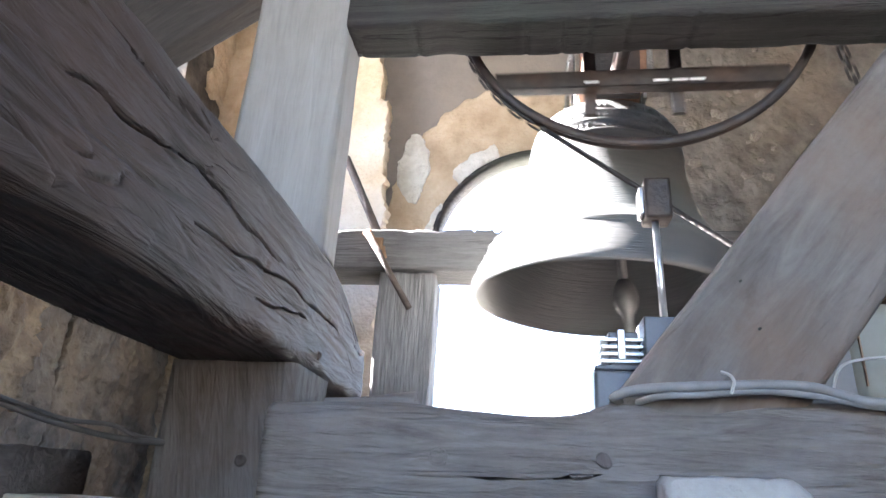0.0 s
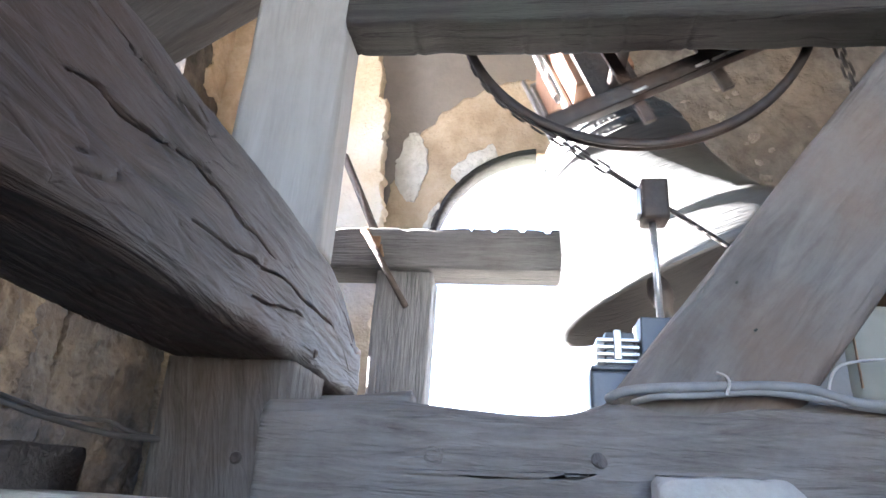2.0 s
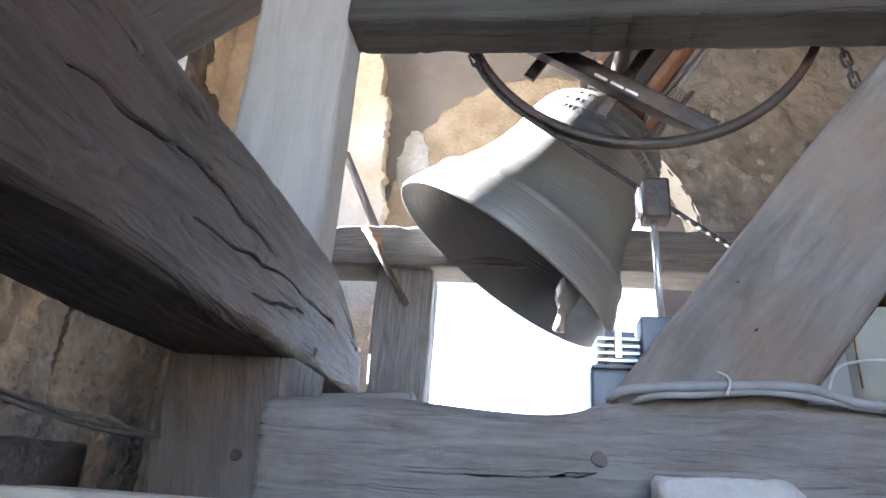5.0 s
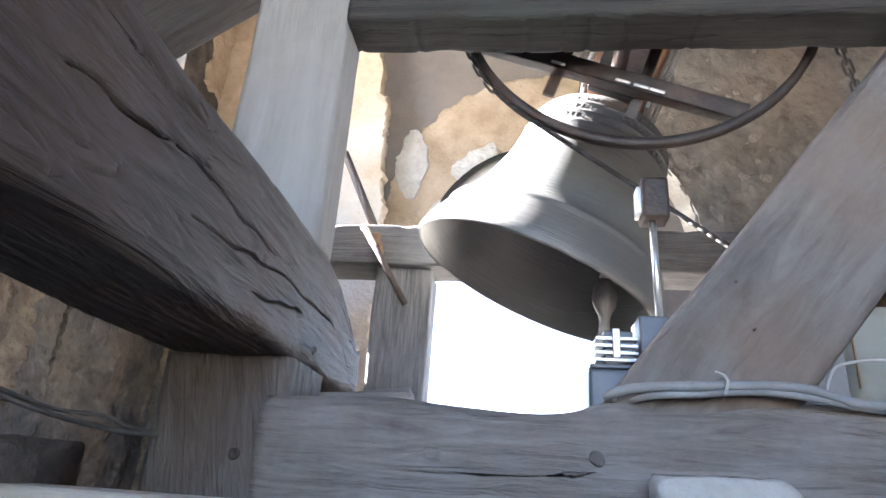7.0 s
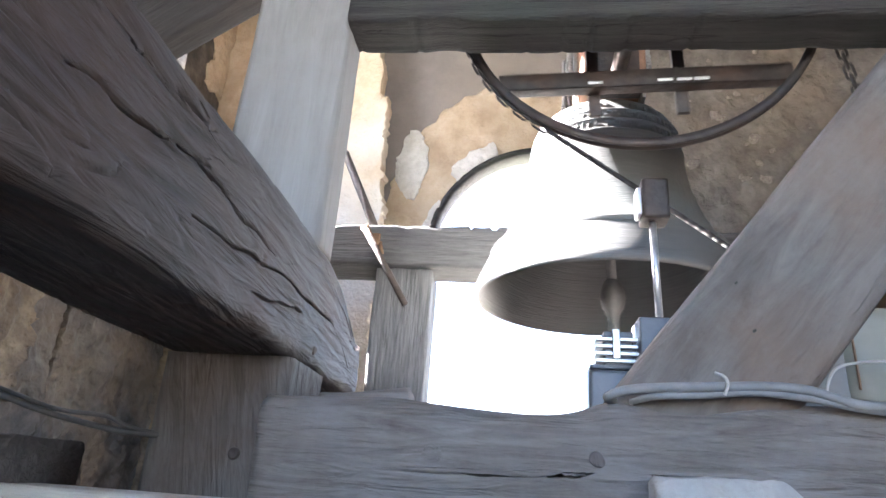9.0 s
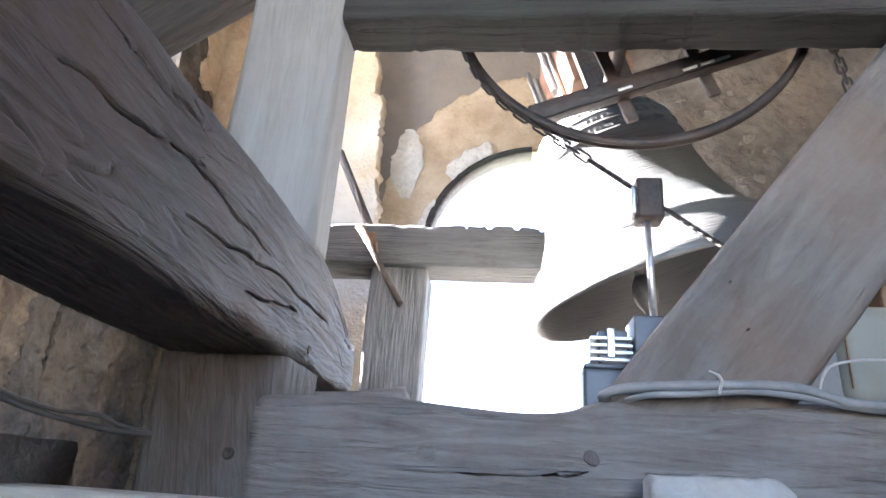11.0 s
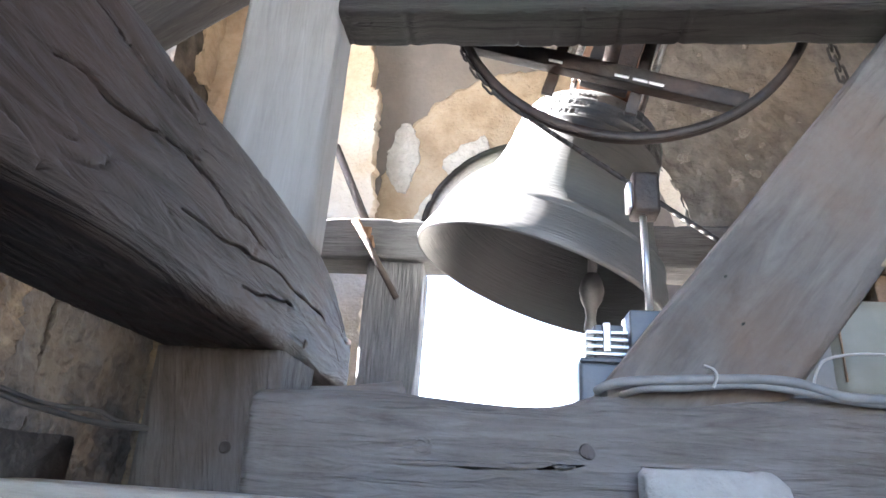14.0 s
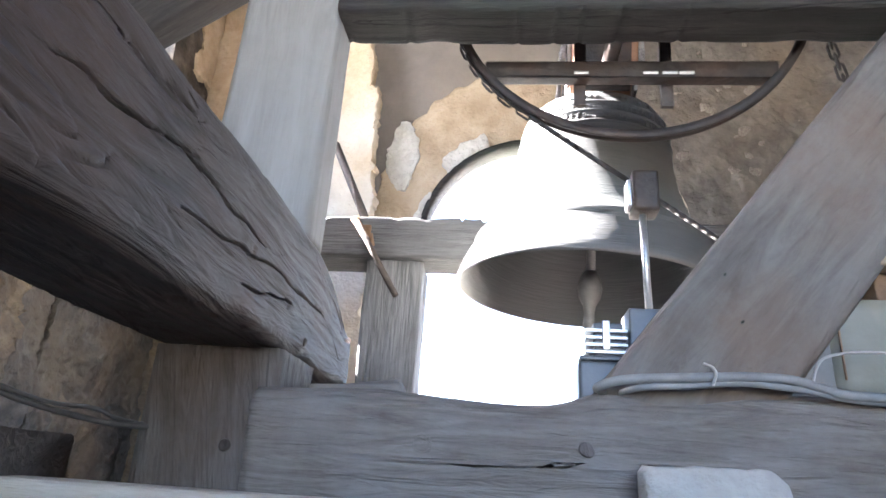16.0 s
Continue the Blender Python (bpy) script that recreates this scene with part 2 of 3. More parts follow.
def timber(name, a, b, w, h, mat, rough=0.006, round_=0.02, seed=0, up=(0, 0, 1), parent=None, label="", step=0.015, wane=None, k=9, grain=0.0, cracks=(), flakes=0.0):
    """A hewn beam from a to b (centre line), w wide and h high, with worn corners and an uneven surface.
    wane: function (along 0..1, u, v) -> (du, dv), extra wear in metres. cracks: rows of start, end, height at both, depth, side."""
    a, b = Vector(a), Vector(b)
    d = (b - a)
    length = d.length
    d.normalize()
    side = d.cross(Vector(up)).normalized()
    top = side.cross(d).normalized()
    n = max(2, int(length / step))
    # section: points round a rounded rectangle
    sec = []
    for cx, cy, a0 in ((1, 1, 0), (-1, 1, 90), (-1, -1, 180), (1, -1, 270)):
        for i in range(3):
            ang = radians(a0 + 45 * i)
            sec.append((cx * (w / 2 - round_) + round_ * math.cos(ang), cy * (h / 2 - round_) + round_ * math.sin(ang)))
        nx, ny = {(1, 1): (-1, 1), (-1, 1): (-1, -1), (-1, -1): (1, -1), (1, -1): (1, 1)}[(cx, cy)]
        p = sec[-1]
        na = radians(a0 + 90)
        q = (nx * (w / 2 - round_) + round_ * math.cos(na), ny * (h / 2 - round_) + round_ * math.sin(na))
        for i in range(1, k):
            sec.append((p[0] + (q[0] - p[0]) * i / k, p[1] + (q[1] - p[1]) * i / k))
    bm = bmesh.new()
    rings = []
    for i in range(n + 1):
        s = i / n
        ring = []
        for u, v in sec:
            du, dv = wane(s, u, v) if wane else (0, 0)
            p = a + d * (length * s) + side * (u + du) + top * (v + dv)
            q = Vector((s * length * 2.2 + seed * 7.3, u * 7, v * 7))
            e = noise.noise(q) * rough + noise.noise(q * 4.3) * rough * 0.35
            if grain:
                g = Vector((s * length * 3.0 + seed, u * 55, v * 55))
                e += grain * (noise.noise(g) + 0.6 * noise.noise(g * 2.3))
            if flakes:
                # worn layers of the wood, broken off in steps, fewer towards the far end
                h = 3.2 * noise.noise(Vector((s * length * 2.6 + seed, u * 9, v * 13))) + 1.1 * noise.noise(Vector((s * length * 9, u * 30, v * 42 + seed)))
                h -= math.floor(h)
                e += flakes * min(h, (1 - h) * 4) * max(0.12, min(1.0, (0.93 - s) / 0.1))
            for s0, s1, v0, v1, deep, sgn in cracks:
                if s0 < s < s1 and u * sgn > w * 0.4:
                    f = (s - s0) / (s1 - s0)
                    line = v0 + (v1 - v0) * f + 0.010 * noise.noise(Vector((f * 4, seed, v0 * 50)))
                    gap = 0.0010 * math.sin(math.pi * f) ** 0.5 + 0.0009
                    e -= deep * max(0.0, 1 - abs(v - line) / (gap * 1.8))
            out = (side * (u / w) + top * (v / h))
            ring.append(bm.verts.new(p + out.normalized() * e))
        rings.append(ring)
    m = len(sec)
    for p, q in zip(rings, rings[1:]):
        for i in range(m):
            bm.faces.new((p[i], p[(i + 1) % m], q[(i + 1) % m], q[i]))
    bm.faces.new(list(reversed(rings[0])))
    bm.faces.new(rings[-1])
    bmesh.ops.recalc_face_normals(bm, faces=bm.faces)
    return part(name, bm, mat, parent, label)


# ---- the tower ----
def arch_wall(name, a, b, z0, z1, thick, mat, arch=None, rough=0.0):
    """A wall from a to b (plan), seen face on the left of a->b; arch = (distance from a, half width, sill, spring, rise of the arch)."""
    a, b = Vector((*a, 0)), Vector((*b, 0))
    d = (b - a).normalized()
    nrm = Vector((d.y, -d.x, 0))
    length = (b - a).length
    bm = bmesh.new()

    def col(u0, u1, f0, f1):
        """A block between two stations, from heights f0 to f1 given at both."""
        vs = []
        for off in (0, thick):
            for u, z in ((u0, f0[0]), (u1, f0[1]), (u1, f1[1]), (u0, f1[0])):
                p = a + d * u + nrm * off
                vs.append(bm.verts.new((p.x, p.y, z)))
        for q in ((0, 1, 2, 3), (7, 6, 5, 4), (0, 4, 5, 1), (1, 5, 6, 2), (2, 6, 7, 3), (3, 7, 4, 0)):
            bm.faces.new([vs[i] for i in q])
    if arch:
        uc, hw, sill, spring, rise = arch
        col(0, uc - hw, (z0, z0), (z1, z1))
        col(uc + hw, length, (z0, z0), (z1, z1))
        col(uc - hw, uc + hw, (z0, z0), (sill, sill))
        n = 24
        for i in range(n):
            t0, t1 = math.pi * (1 - i / n), math.pi * (1 - (i + 1) / n)
            col(uc + hw * math.cos(t0), uc + hw * math.cos(t1),
                (spring + rise * math.sin(t0), spring + rise * math.sin(t1)), (z1, z1))
    else:
        col(0, length, (z0, z0), (z1, z1))
    bmesh.ops.remove_doubles(bm, verts=bm.verts, dist=1e-5)
    bmesh.ops.recalc_face_normals(bm, faces=bm.faces)
    return tagged(part(name, bm, mat, smooth=False), kind="structure")


Z0, Z1 = -0.5, 3.9
ARCH = (0.10, 0.575, 0.10, 1.19)     # centre x, half width, sill, spring of the belfry opening
BACK = 3.0
WX = -1.8                            # the west wall
wall_north = tagged(arch_wall("wall_north", (2.2, BACK), (WX, BACK), Z0, Z1, 0.14, grey_plaster, (2.2 - ARCH[0], *ARCH[1:], ARCH[1])),
                    "grey plastered tower wall with a round-arched opening", "wall")
# This opening is added out of view; its curve sets what the sun reaches.
wall_west = tagged(arch_wall("wall_west_1", (WX, 2.78), (WX, -1.5), Z0, Z1, 0.35, rubble, (0.664, 0.48, 1.3, 1.83, 1.17)), "rough plastered tower wall with an unseen arched opening added for the sun", "wall")
wall_corner = tagged(arch_wall("wall_west_2", (WX, BACK), (WX, 2.78), Z0, Z1, 0.35, rubble), "rough plastered tower wall in the corner", "wall")
# An added opening behind the camera lets skylight onto the frame.
tagged(arch_wall("wall_south", (WX, -1.5), (2.2, -1.5), Z0, Z1, 0.4, rubble, (2.1, 0.95, -0.1, 1.3, 0.95)), "rubble tower wall with an unseen opening added for skylight", "wall")
tagged(arch_wall("wall_east", (2.2, -1.5), (2.2, BACK), Z0, Z1, 0.4, rubble), "rubble tower wall", "wall")
tagged(part("floor", box(bmesh.new(), (-2.2, -1.9, Z0 - 0.1), (2.6, 3.45, Z0 - 0.001)), earth, smooth=False), "dusty boarded belfry floor", "floor", kind="structure")
tagged(part("ceiling", box(bmesh.new(), (-2.2, -1.9, Z1 + 0.001), (2.6, 3.45, Z1 + 0.1)), oak_x, smooth=False), "dark boarded belfry ceiling", "ceiling", kind="structure")
gb = bmesh.new()
bmesh.ops.create_grid(gb, x_segments=4, y_segments=4, size=3000, matrix=Matrix.Translation((0, 0, -18)))
tagged(part("ground", gb, material("dry_land", ((0.25, 0.23, 0.18), (0.38, 0.35, 0.28)), 0.05, 0.95, 0, 0, 1)), "pale dry land far below the tower", "ground", kind="structure")


def plate(name, parent, origin, along, normal, f, mat, nu=60, nv=60, thick=0.012, bumps=0.006, jag=0.02, size=9.0, seed=0, label=""):
    """A coat of plaster on a wall: f(u, v) gives distance along and height; ragged rim, uneven face."""
    origin, along, normal = Vector(origin), Vector(along).normalized(), Vector(normal).normalized()
    bm = bmesh.new()
    rows = []
    for i in range(nu + 3):
        row = []
        for j in range(nv + 3):
            rim = i in (0, nu + 2) or j in (0, nv + 2)
            u, v = min(1, max(0, (i - 1) / nu)), min(1, max(0, (j - 1) / nv))
            p, q = f(u, v)
            c = Vector((p * 11 + seed, q * 11, seed * 3.1))
            near = 1 - min(1, 6 * min(u, 1 - u, v, 1 - v))
            p += near * jag * (noise.noise(c) + 0.7 * noise.noise(c * 3.1))
            q += near * jag * (noise.noise(c + Vector((9, 4, 2))) + 0.7 * noise.noise(c * 3.1 + Vector((5, 1, 7))))
            d = Vector((p * size + seed * 5, q * size, 1.7))
            out = thick + bumps * (noise.noise(d) + 0.6 * noise.noise(d * 2.7) + 0.35 * noise.noise(d * 7.1))
            row.append(bm.verts.new(origin + along * p + Vector((0, 0, q)) + normal * (-0.004 if rim else max(0.003, out))))
        rows.append(row)
    for r0, r1 in zip(rows, rows[1:]):
        for j in range(nv + 2):
            bm.faces.new((r0[j], r0[j + 1], r1[j + 1], r1[j]))
    bmesh.ops.recalc_face_normals(bm, faces=bm.faces)
    return part(name, bm, mat, parent, label)


BACK_AT, XP, FRONT = (0, BACK, 0), (1, 0, 0), (0, -1, 0)
ac, ar, asp = ARCH[0], ARCH[1], ARCH[3]


def arch_band(u, v):
    ang = radians(182 - 120 * u)
    r = ar + 0.004 + v * (0.27 + 0.20 * math.sin(ang) ** 2)
    return ac + r * math.cos(ang), asp + r * math.sin(ang)


def rough_side(u, v):
    z = 0.2 + 2.9 * v
    r = ar + 0.205
    h = max(0.0, min(0.97, (z - asp) / r))
    x = ac + r * math.sqrt(1 - h * h)
    return x + (2.15 - x) * u, z


plate("plaster", wall_north, BACK_AT, XP, FRONT, arch_band, ochre_plaster, 110, 24, 0.03, 0.005, 0.022, 8, 1, "ochre plaster band round the arch")
bm = bmesh.new()
ring = []
for i in range(41):
    a = radians(183 - 90 * i / 40)
    ring.append([bm.verts.new((ac + r * math.cos(a) + 0.003 * noise.noise(Vector((i * 0.7, r, 1))), y, asp + r * math.sin(a))) for r, y in
                 ((ar - 0.022, BACK - 0.045), (ar + 0.012, BACK - 0.045), (ar + 0.012, BACK + 0.06), (ar - 0.022, BACK + 0.06))])
for p, q in zip(ring, ring[1:]):
    for k in range(4):
        bm.faces.new((p[k], p[(k + 1) % 4], q[(k + 1) % 4], q[k]))
bm.faces.new(ring[0])
bm.faces.new(ring[-1])
bmesh.ops.recalc_face_normals(bm, faces=bm.faces)
part("arch_frame", bm, oak_dark, wall_north, "broken dark wooden arch frame")
plate("plaster", wall_north, (0, BACK - 0.03, 0), XP, FRONT, lambda u, v: (-0.60 + (u - 0.5) * 0.17 * (0.25 + 0.75 * math.sin(math.pi * v)), 1.46 + 0.43 * v), pale_plaster, 16, 40, 0.008, 0.008, 0.02, 30, 2, "flaked pale plaster patch")
plate("plaster", wall_north, (0, BACK - 0.036, 0), XP, FRONT, lambda u, v: arch_band(0.36 + 0.22 * u, 0.01 + 0.22 * v), pale_plaster, 30, 10, 0.008, 0.008, 0.02, 30, 3, "flaked pale plaster patch")
plate("plaster", wall_north, (0, BACK - 0.036, 0), XP, FRONT, lambda u, v: arch_band(0.03 + 0.2 * u, 0.02 + 0.2 * v * (1 - u * 0.6)), pale_plaster, 30, 10, 0.008, 0.008, 0.02, 30, 4, "flaked pale plaster patch")
# the splayed side of the opening; its sunlight is put into the pale plaster
bm = bmesh.new()
rows = []
for i in range(61):
    a = radians(70 - 70 * i / 60)
    drop = max(0.0, (i - 60) / 60)
    row = []
    for j in range(9):
        f = j / 8
        r = ar + 0.21 * f * min(1, i / 14)
        c = Vector((ac + r * math.cos(a), BACK + 0.10 - 0.15 * f, asp + r * math.sin(a)))
        row.append(bm.verts.new(c + Vector((0.5, -1, 0)) * 0.006 * noise.noise(c * 14)))
    rows.append(row)
for z in (0.8, 0.4, 0.0):
    rows.append([bm.verts.new((v.co.x, v.co.y, z)) for v in rows[60]])
for r0, r1 in zip(rows, rows[1:]):
    for j in range(8):
        bm.faces.new((r0[j], r0[j + 1], r1[j + 1], r1[j]))
part("splay", bm, sunny_plaster, wall_north, "plastered splay of the opening with sunlight in its pale colour")
# the rough side beside the arch
plate("plaster", wall_north, BACK_AT, XP, FRONT, rough_side, lime_render, 150, 190, 0.05, 0.015, 0.02, 6.5, 5, "rough lime render with stones showing")
rnd = random.Random(12)


def stone_mesh(seed):
    bm = bmesh.new()
    bmesh.ops.create_icosphere(bm, subdivisions=2, radius=1)
    for v in bm.verts:
        v.co *= 0.8 + 0.45 * noise.noise(v.co * 1.3 + Vector((seed * 3.7, 0, 0)))
    me = bpy.data.meshes.new("stone")
    bm.to_mesh(me)
    bm.free()
    return me


STONES = [stone_mesh(i) for i in range(6)]
for me in STONES:
    me.materials.append(field_stone)
    me.shade_smooth()


def scatter_stones(wall, n, place, lo, hi, flat=0.35):
    for i in range(n):
        ob = new("stone", rnd.choice(STONES))
        ob.parent = wall
        r = rnd.uniform(lo, hi)
        p, turn = place()
        ob.matrix_basis = Matrix.Translation(p) @ turn @ Matrix.Rotation(rnd.uniform(0, 6.3), 4, "Y") @ Matrix.Diagonal((r * rnd.uniform(0.8, 1.5), r * flat, r * rnd.uniform(0.7, 1.1), 1))


scatter_stones(wall_north, 26, lambda: (Vector((rnd.gauss(1.16, 0.12), BACK - 0.046, rnd.gauss(1.95, 0.28))), Matrix()), 0.015, 0.045, 0.4)

# the thick coat in the corner, coloured as if the sun fell on it
plate("plaster", wall_north, (0, BACK - 0.152, 0), (1, -0.117, 0), (-0.117, -1, 0), lambda u, v: (-1.3 + (-0.735 + 0.04 * math.sin(5 * v) - 0.10 * max(0, v - 0.72) / 0.28 + 1.3) * u, -0.4 + 3.2 * v), sunny_plaster, 110, 400, 0.065, 0.0012, 0.03, 60, 6, "thick ochre plaster coat with sunlight in its colour")
# Low in the corner the shade is painted in; full ochre follows above.
plate("plaster", wall_north, BACK_AT, XP, FRONT, lambda u, v: (WX + 0.005 + 0.53 * u, -0.45 + 1.95 * v), dim_plaster, 70, 160, 0.03, 0.02, 0.02, 6, 16, "rough ochre plaster, darkened as in shade")
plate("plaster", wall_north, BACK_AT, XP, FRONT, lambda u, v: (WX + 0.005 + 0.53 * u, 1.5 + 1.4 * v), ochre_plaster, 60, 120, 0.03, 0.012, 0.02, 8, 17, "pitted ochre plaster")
W_AT, WDIR, WN = (WX, 0, 0), Vector((0, 1, 0)), Vector((1, 0, 0))
plate("plaster", wall_corner, W_AT, WDIR, WN, lambda u, v: (2.79 + 0.20 * u, 2.1 + 1.0 * v), ochre_plaster, 70, 70, 0.02, 0.014, 0.03, 9, 7, "pitted ochre plaster")
plate("plaster", wall_corner, W_AT, WDIR, WN, lambda u, v: (2.245 + 0.75 * u, -0.49 + 1.34 * v), rubble, 120, 150, 0.03, 0.032, 0.02, 5, 8, "rough render with stones showing, darkened as in shade")
plate("plaster", wall_west, W_AT, WDIR, WN, lambda u, v: (1.2 + 1.035 * u, -0.49 + 1.6 * v), rubble, 120, 150, 0.03, 0.032, 0.02, 5, 9, "rough render with stones showing, darkened as in shade")
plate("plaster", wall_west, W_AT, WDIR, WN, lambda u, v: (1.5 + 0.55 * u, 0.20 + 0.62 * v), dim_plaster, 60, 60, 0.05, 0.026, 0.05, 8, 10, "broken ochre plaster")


# ---- timber frame ----
def end_wear(s, u, v):
    w = max(0.0, (s - 0.88) / 0.12)
    return (0, -0.13 * w * w if v > 0 else 0)


def sill_wear(s, u, v):
    if v < 0:
        return (0, 0)
    x = s * 2.51 - 0.41
    return (0, -0.018 * math.exp(-((x - 0.02) / 0.14) ** 2) + 0.014 * math.exp(-((x - 0.15) / 0.05) ** 2) - 0.012 * math.exp(-((x - 0.27) / 0.08) ** 2))


def splinter(s, u, v):
    if v > -0.085:
        return (0, 0)
    x = s * 2.475 - 0.375
    return (0, 0.012 * max(0, noise.noise(Vector((x * 9, 3, 1)))) + 0.02 * max(0, noise.noise(Vector((x * 37, 7, 1))) - 0.3))


def ragged(s, u, v):
    if v < 0:
        return (0.0, 0.0)
    return (0, -0.012 * max(0, noise.noise(Vector((s * 55, 2, 5)))) - (0.012 if 0.25 < s < 0.36 and int(s * 130) % 4 == 0 else 0))


# drying cracks in the inner face: start and end along y, height at both, depth
SIDE_CRACKS = [((y0 + 1.45) / 2.95, (y1 + 1.45) / 2.95, z0 - 0.332, z1 - 0.332, deep, 1) for y0, y1, z0, z1, deep in (
    (0.40, 0.66, 0.320, 0.366, 0.020), (0.62, 0.90, 0.364, 0.338, 0.016), (0.47, 0.66, 0.404, 0.421, 0.014),
    (0.64, 0.92, 0.284, 0.318, 0.014), (0.89, 1.40, 0.316, 0.334, 0.018), (0.84, 1.05, 0.262, 0.292, 0.012))]
# The side beam's dark tone stands for the weak light near the camera.
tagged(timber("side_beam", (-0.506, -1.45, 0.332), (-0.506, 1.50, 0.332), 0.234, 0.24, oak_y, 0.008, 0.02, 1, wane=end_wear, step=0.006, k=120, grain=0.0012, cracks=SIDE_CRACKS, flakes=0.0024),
       "massive weathered grey oak beam, darkened as in shade, cracked along the grain", "beam")
tagged(timber("corner_post", (-0.506, 1.146, 0.44), (-0.506, 1.146, 1.40), 0.230, 0.118, oak_hazed, 0.004, 0.022, 2, up=(0, 1, 0), k=20, grain=0.0008),
       "smooth grey oak post standing on the side beam, paled for haze", "post")
tagged(timber("short_post", (-0.506, 1.15, Z0), (-0.506, 1.15, 0.212), 0.234, 0.20, oak_post, 0.006, 0.015, 3, up=(0, 1, 0), k=24, grain=0.002),
       "short grey oak post under the side beam", "post")
tagged(timber("sill_beam", (-0.41, 1.09, 0.035), (2.1, 1.09, 0.115), 0.18, 0.215, oak_x, 0.008, 0.035, 4, wane=sill_wear, k=64, grain=0.0024),
       "weathered oak sill beam with knots and a worn rounded top", "beam")
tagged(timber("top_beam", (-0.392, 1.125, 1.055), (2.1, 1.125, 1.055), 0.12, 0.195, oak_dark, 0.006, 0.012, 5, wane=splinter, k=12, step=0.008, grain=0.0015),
       "oak top beam darkened as in shade, with a splintered lower edge", "beam")
tagged(timber("brace", (0.20, 1.11, 0.06), (1.16, 1.11, 1.27), 0.18, 0.225, oak_d, 0.006, 0.019, 6, k=20, grain=0.0012),
       "diagonal grey oak brace rising from the sill beam", "brace")
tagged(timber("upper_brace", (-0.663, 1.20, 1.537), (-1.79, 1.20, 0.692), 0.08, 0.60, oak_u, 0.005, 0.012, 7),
       "brown oak brace between the corner post and the wall, darkened as in shade", "brace")
tagged(timber("back_post", (-0.446, 2.35, Z0), (-0.446, 2.35, 0.815), 0.217, 0.2, oak_grey_z, 0.008, 0.010, 8, up=(0, 1, 0), k=26, grain=0.003,
              cracks=((0.6, 0.99, 0.01, 0.015, 0.03, 1), (0.6, 0.99, 0.01, 0.015, 0.03, -1))),
       "split grey oak post below the far beam", "post")
tagged(timber("back_beam", (-1.0, 2.30, 0.895), (2.2, 2.30, 0.885), 0.2, 0.165, oak_grey_x, 0.008, 0.010, 9, wane=ragged, step=0.008, grain=0.002),
       "long oak beam behind the bell with a ragged upper edge", "beam")
tagged(timber("back_post", (0.95, 2.35, Z0), (0.95, 2.35, 0.80), 0.2, 0.2, oak_z, 0.008, 0.012, 11, up=(0, 1, 0)),
       "dark oak post behind the bell", "post")
tagged(timber("back_brace", (0.50, 2.33, 0.45), (0.84, 2.33, 0.80), 0.12, 0.09, oak_d, 0.005, 0.010, 12),
       "short dark oak brace behind the bell", "brace")


def knot(x, z, r, mat, seed, deep=0.006):
    """A knot standing a little proud of the sill beam, with rings."""
    bm = bmesh.new()
    m = Matrix.Translation((x, 0.998, z)) @ Matrix.Rotation(radians(90), 4, "X")
    prof = [(r * f, deep * (0.3 + 0.7 * abs(math.sin(f * 8)))) for f in (0.02, 0.2, 0.35, 0.5, 0.65, 0.8, 0.9)] + [(r * 1.05, -0.002), (r * 1.15, -0.012)]
    lathe(bm, prof, 24, m)
    for v in bm.verts:
        v.co += Vector((noise.noise(v.co * 60 + Vector((seed, 0, 0))) * r * 0.4, 0, noise.noise(v.co * 60 + Vector((0, seed, 9))) * r * 0.4))
    bmesh.ops.recalc_face_normals(bm, faces=bm.faces)
    return part("knot", bm, mat, sill_beam, "dark round knot")


sill_beam = bpy.data.objects["sill_beam"]
knot(-0.128, 0.063, 0.015, oak_x, 1, 0.006)
knot(0.118, 0.070, 0.011, oak_post, 2, 0.001)


def plug(parent, x, y, z, r, axis, mat):
    """A dark peg hole."""
    bm = bmesh.new()
    m = Matrix.Translation((x, y, z)) @ Matrix.Rotation(radians(90), 4, axis)
    lathe(bm, [(0.0005, 0.0), (r * 0.7, 0.001), (r, 0.0025), (r * 1.25, 0.0), (r * 1.3, -0.01)], 14, m)
    for v in bm.verts:
        v.co += Vector((1, 1, 1)) * 0.15 * r * noise.noise(v.co * 90)
    bmesh.ops.recalc_face_normals(bm, faces=bm.faces)
    part("peg", bm, mat, parent, "dark worn peg")


plug(bpy.data.objects["side_beam"], -0.387, 1.155, 0.247, 0.007, "Y", iron)
plug(bpy.data.objects["short_post"], -0.463, 1.047, 0.047, 0.008, "X", iron)
for x, z in ((0.348, 0.36), (0.368, 0.281)):
    plug(bpy.data.objects["brace"], x, 1.018, z, 0.0017, "X", oak_dark)

# ---- loose things on and round the frame ----
tagged(timber("ledge_board", (-0.665, 0.85, -0.043), (-0.05, 0.85, -0.043), 0.1, 0.05, oak_pale, 0.003, 0.006, 13), "pale worn board lying before the frame", "board")
tagged(timber("timber_offcut", (-1.1, 0.88, -0.01), (-0.665, 0.88, -0.005), 0.16, 0.10, oak_plain, 0.005, 0.012, 14), "grey oak offcut lying by the wall", "offcut")
bm = bmesh.new()
bmesh.ops.create_icosphere(bm, subdivisions=4, radius=1)
for v in bm.verts:
    c = v.co.copy()
    v.co = Vector((max(-0.82, min(0.86, c.x)), c.y, max(-0.8, min(0.62, c.z)))) * (1 + 0.08 * noise.noise(c * 2.2))
    v.co = Vector((v.co.x * 0.115, v.co.y * 0.045, v.co.z * 0.10)) + 0.003 * c * noise.noise(c * 9)
ob = tagged(part("stone_block", bm, stone), "rough white stone propped against the sill beam", "stone")
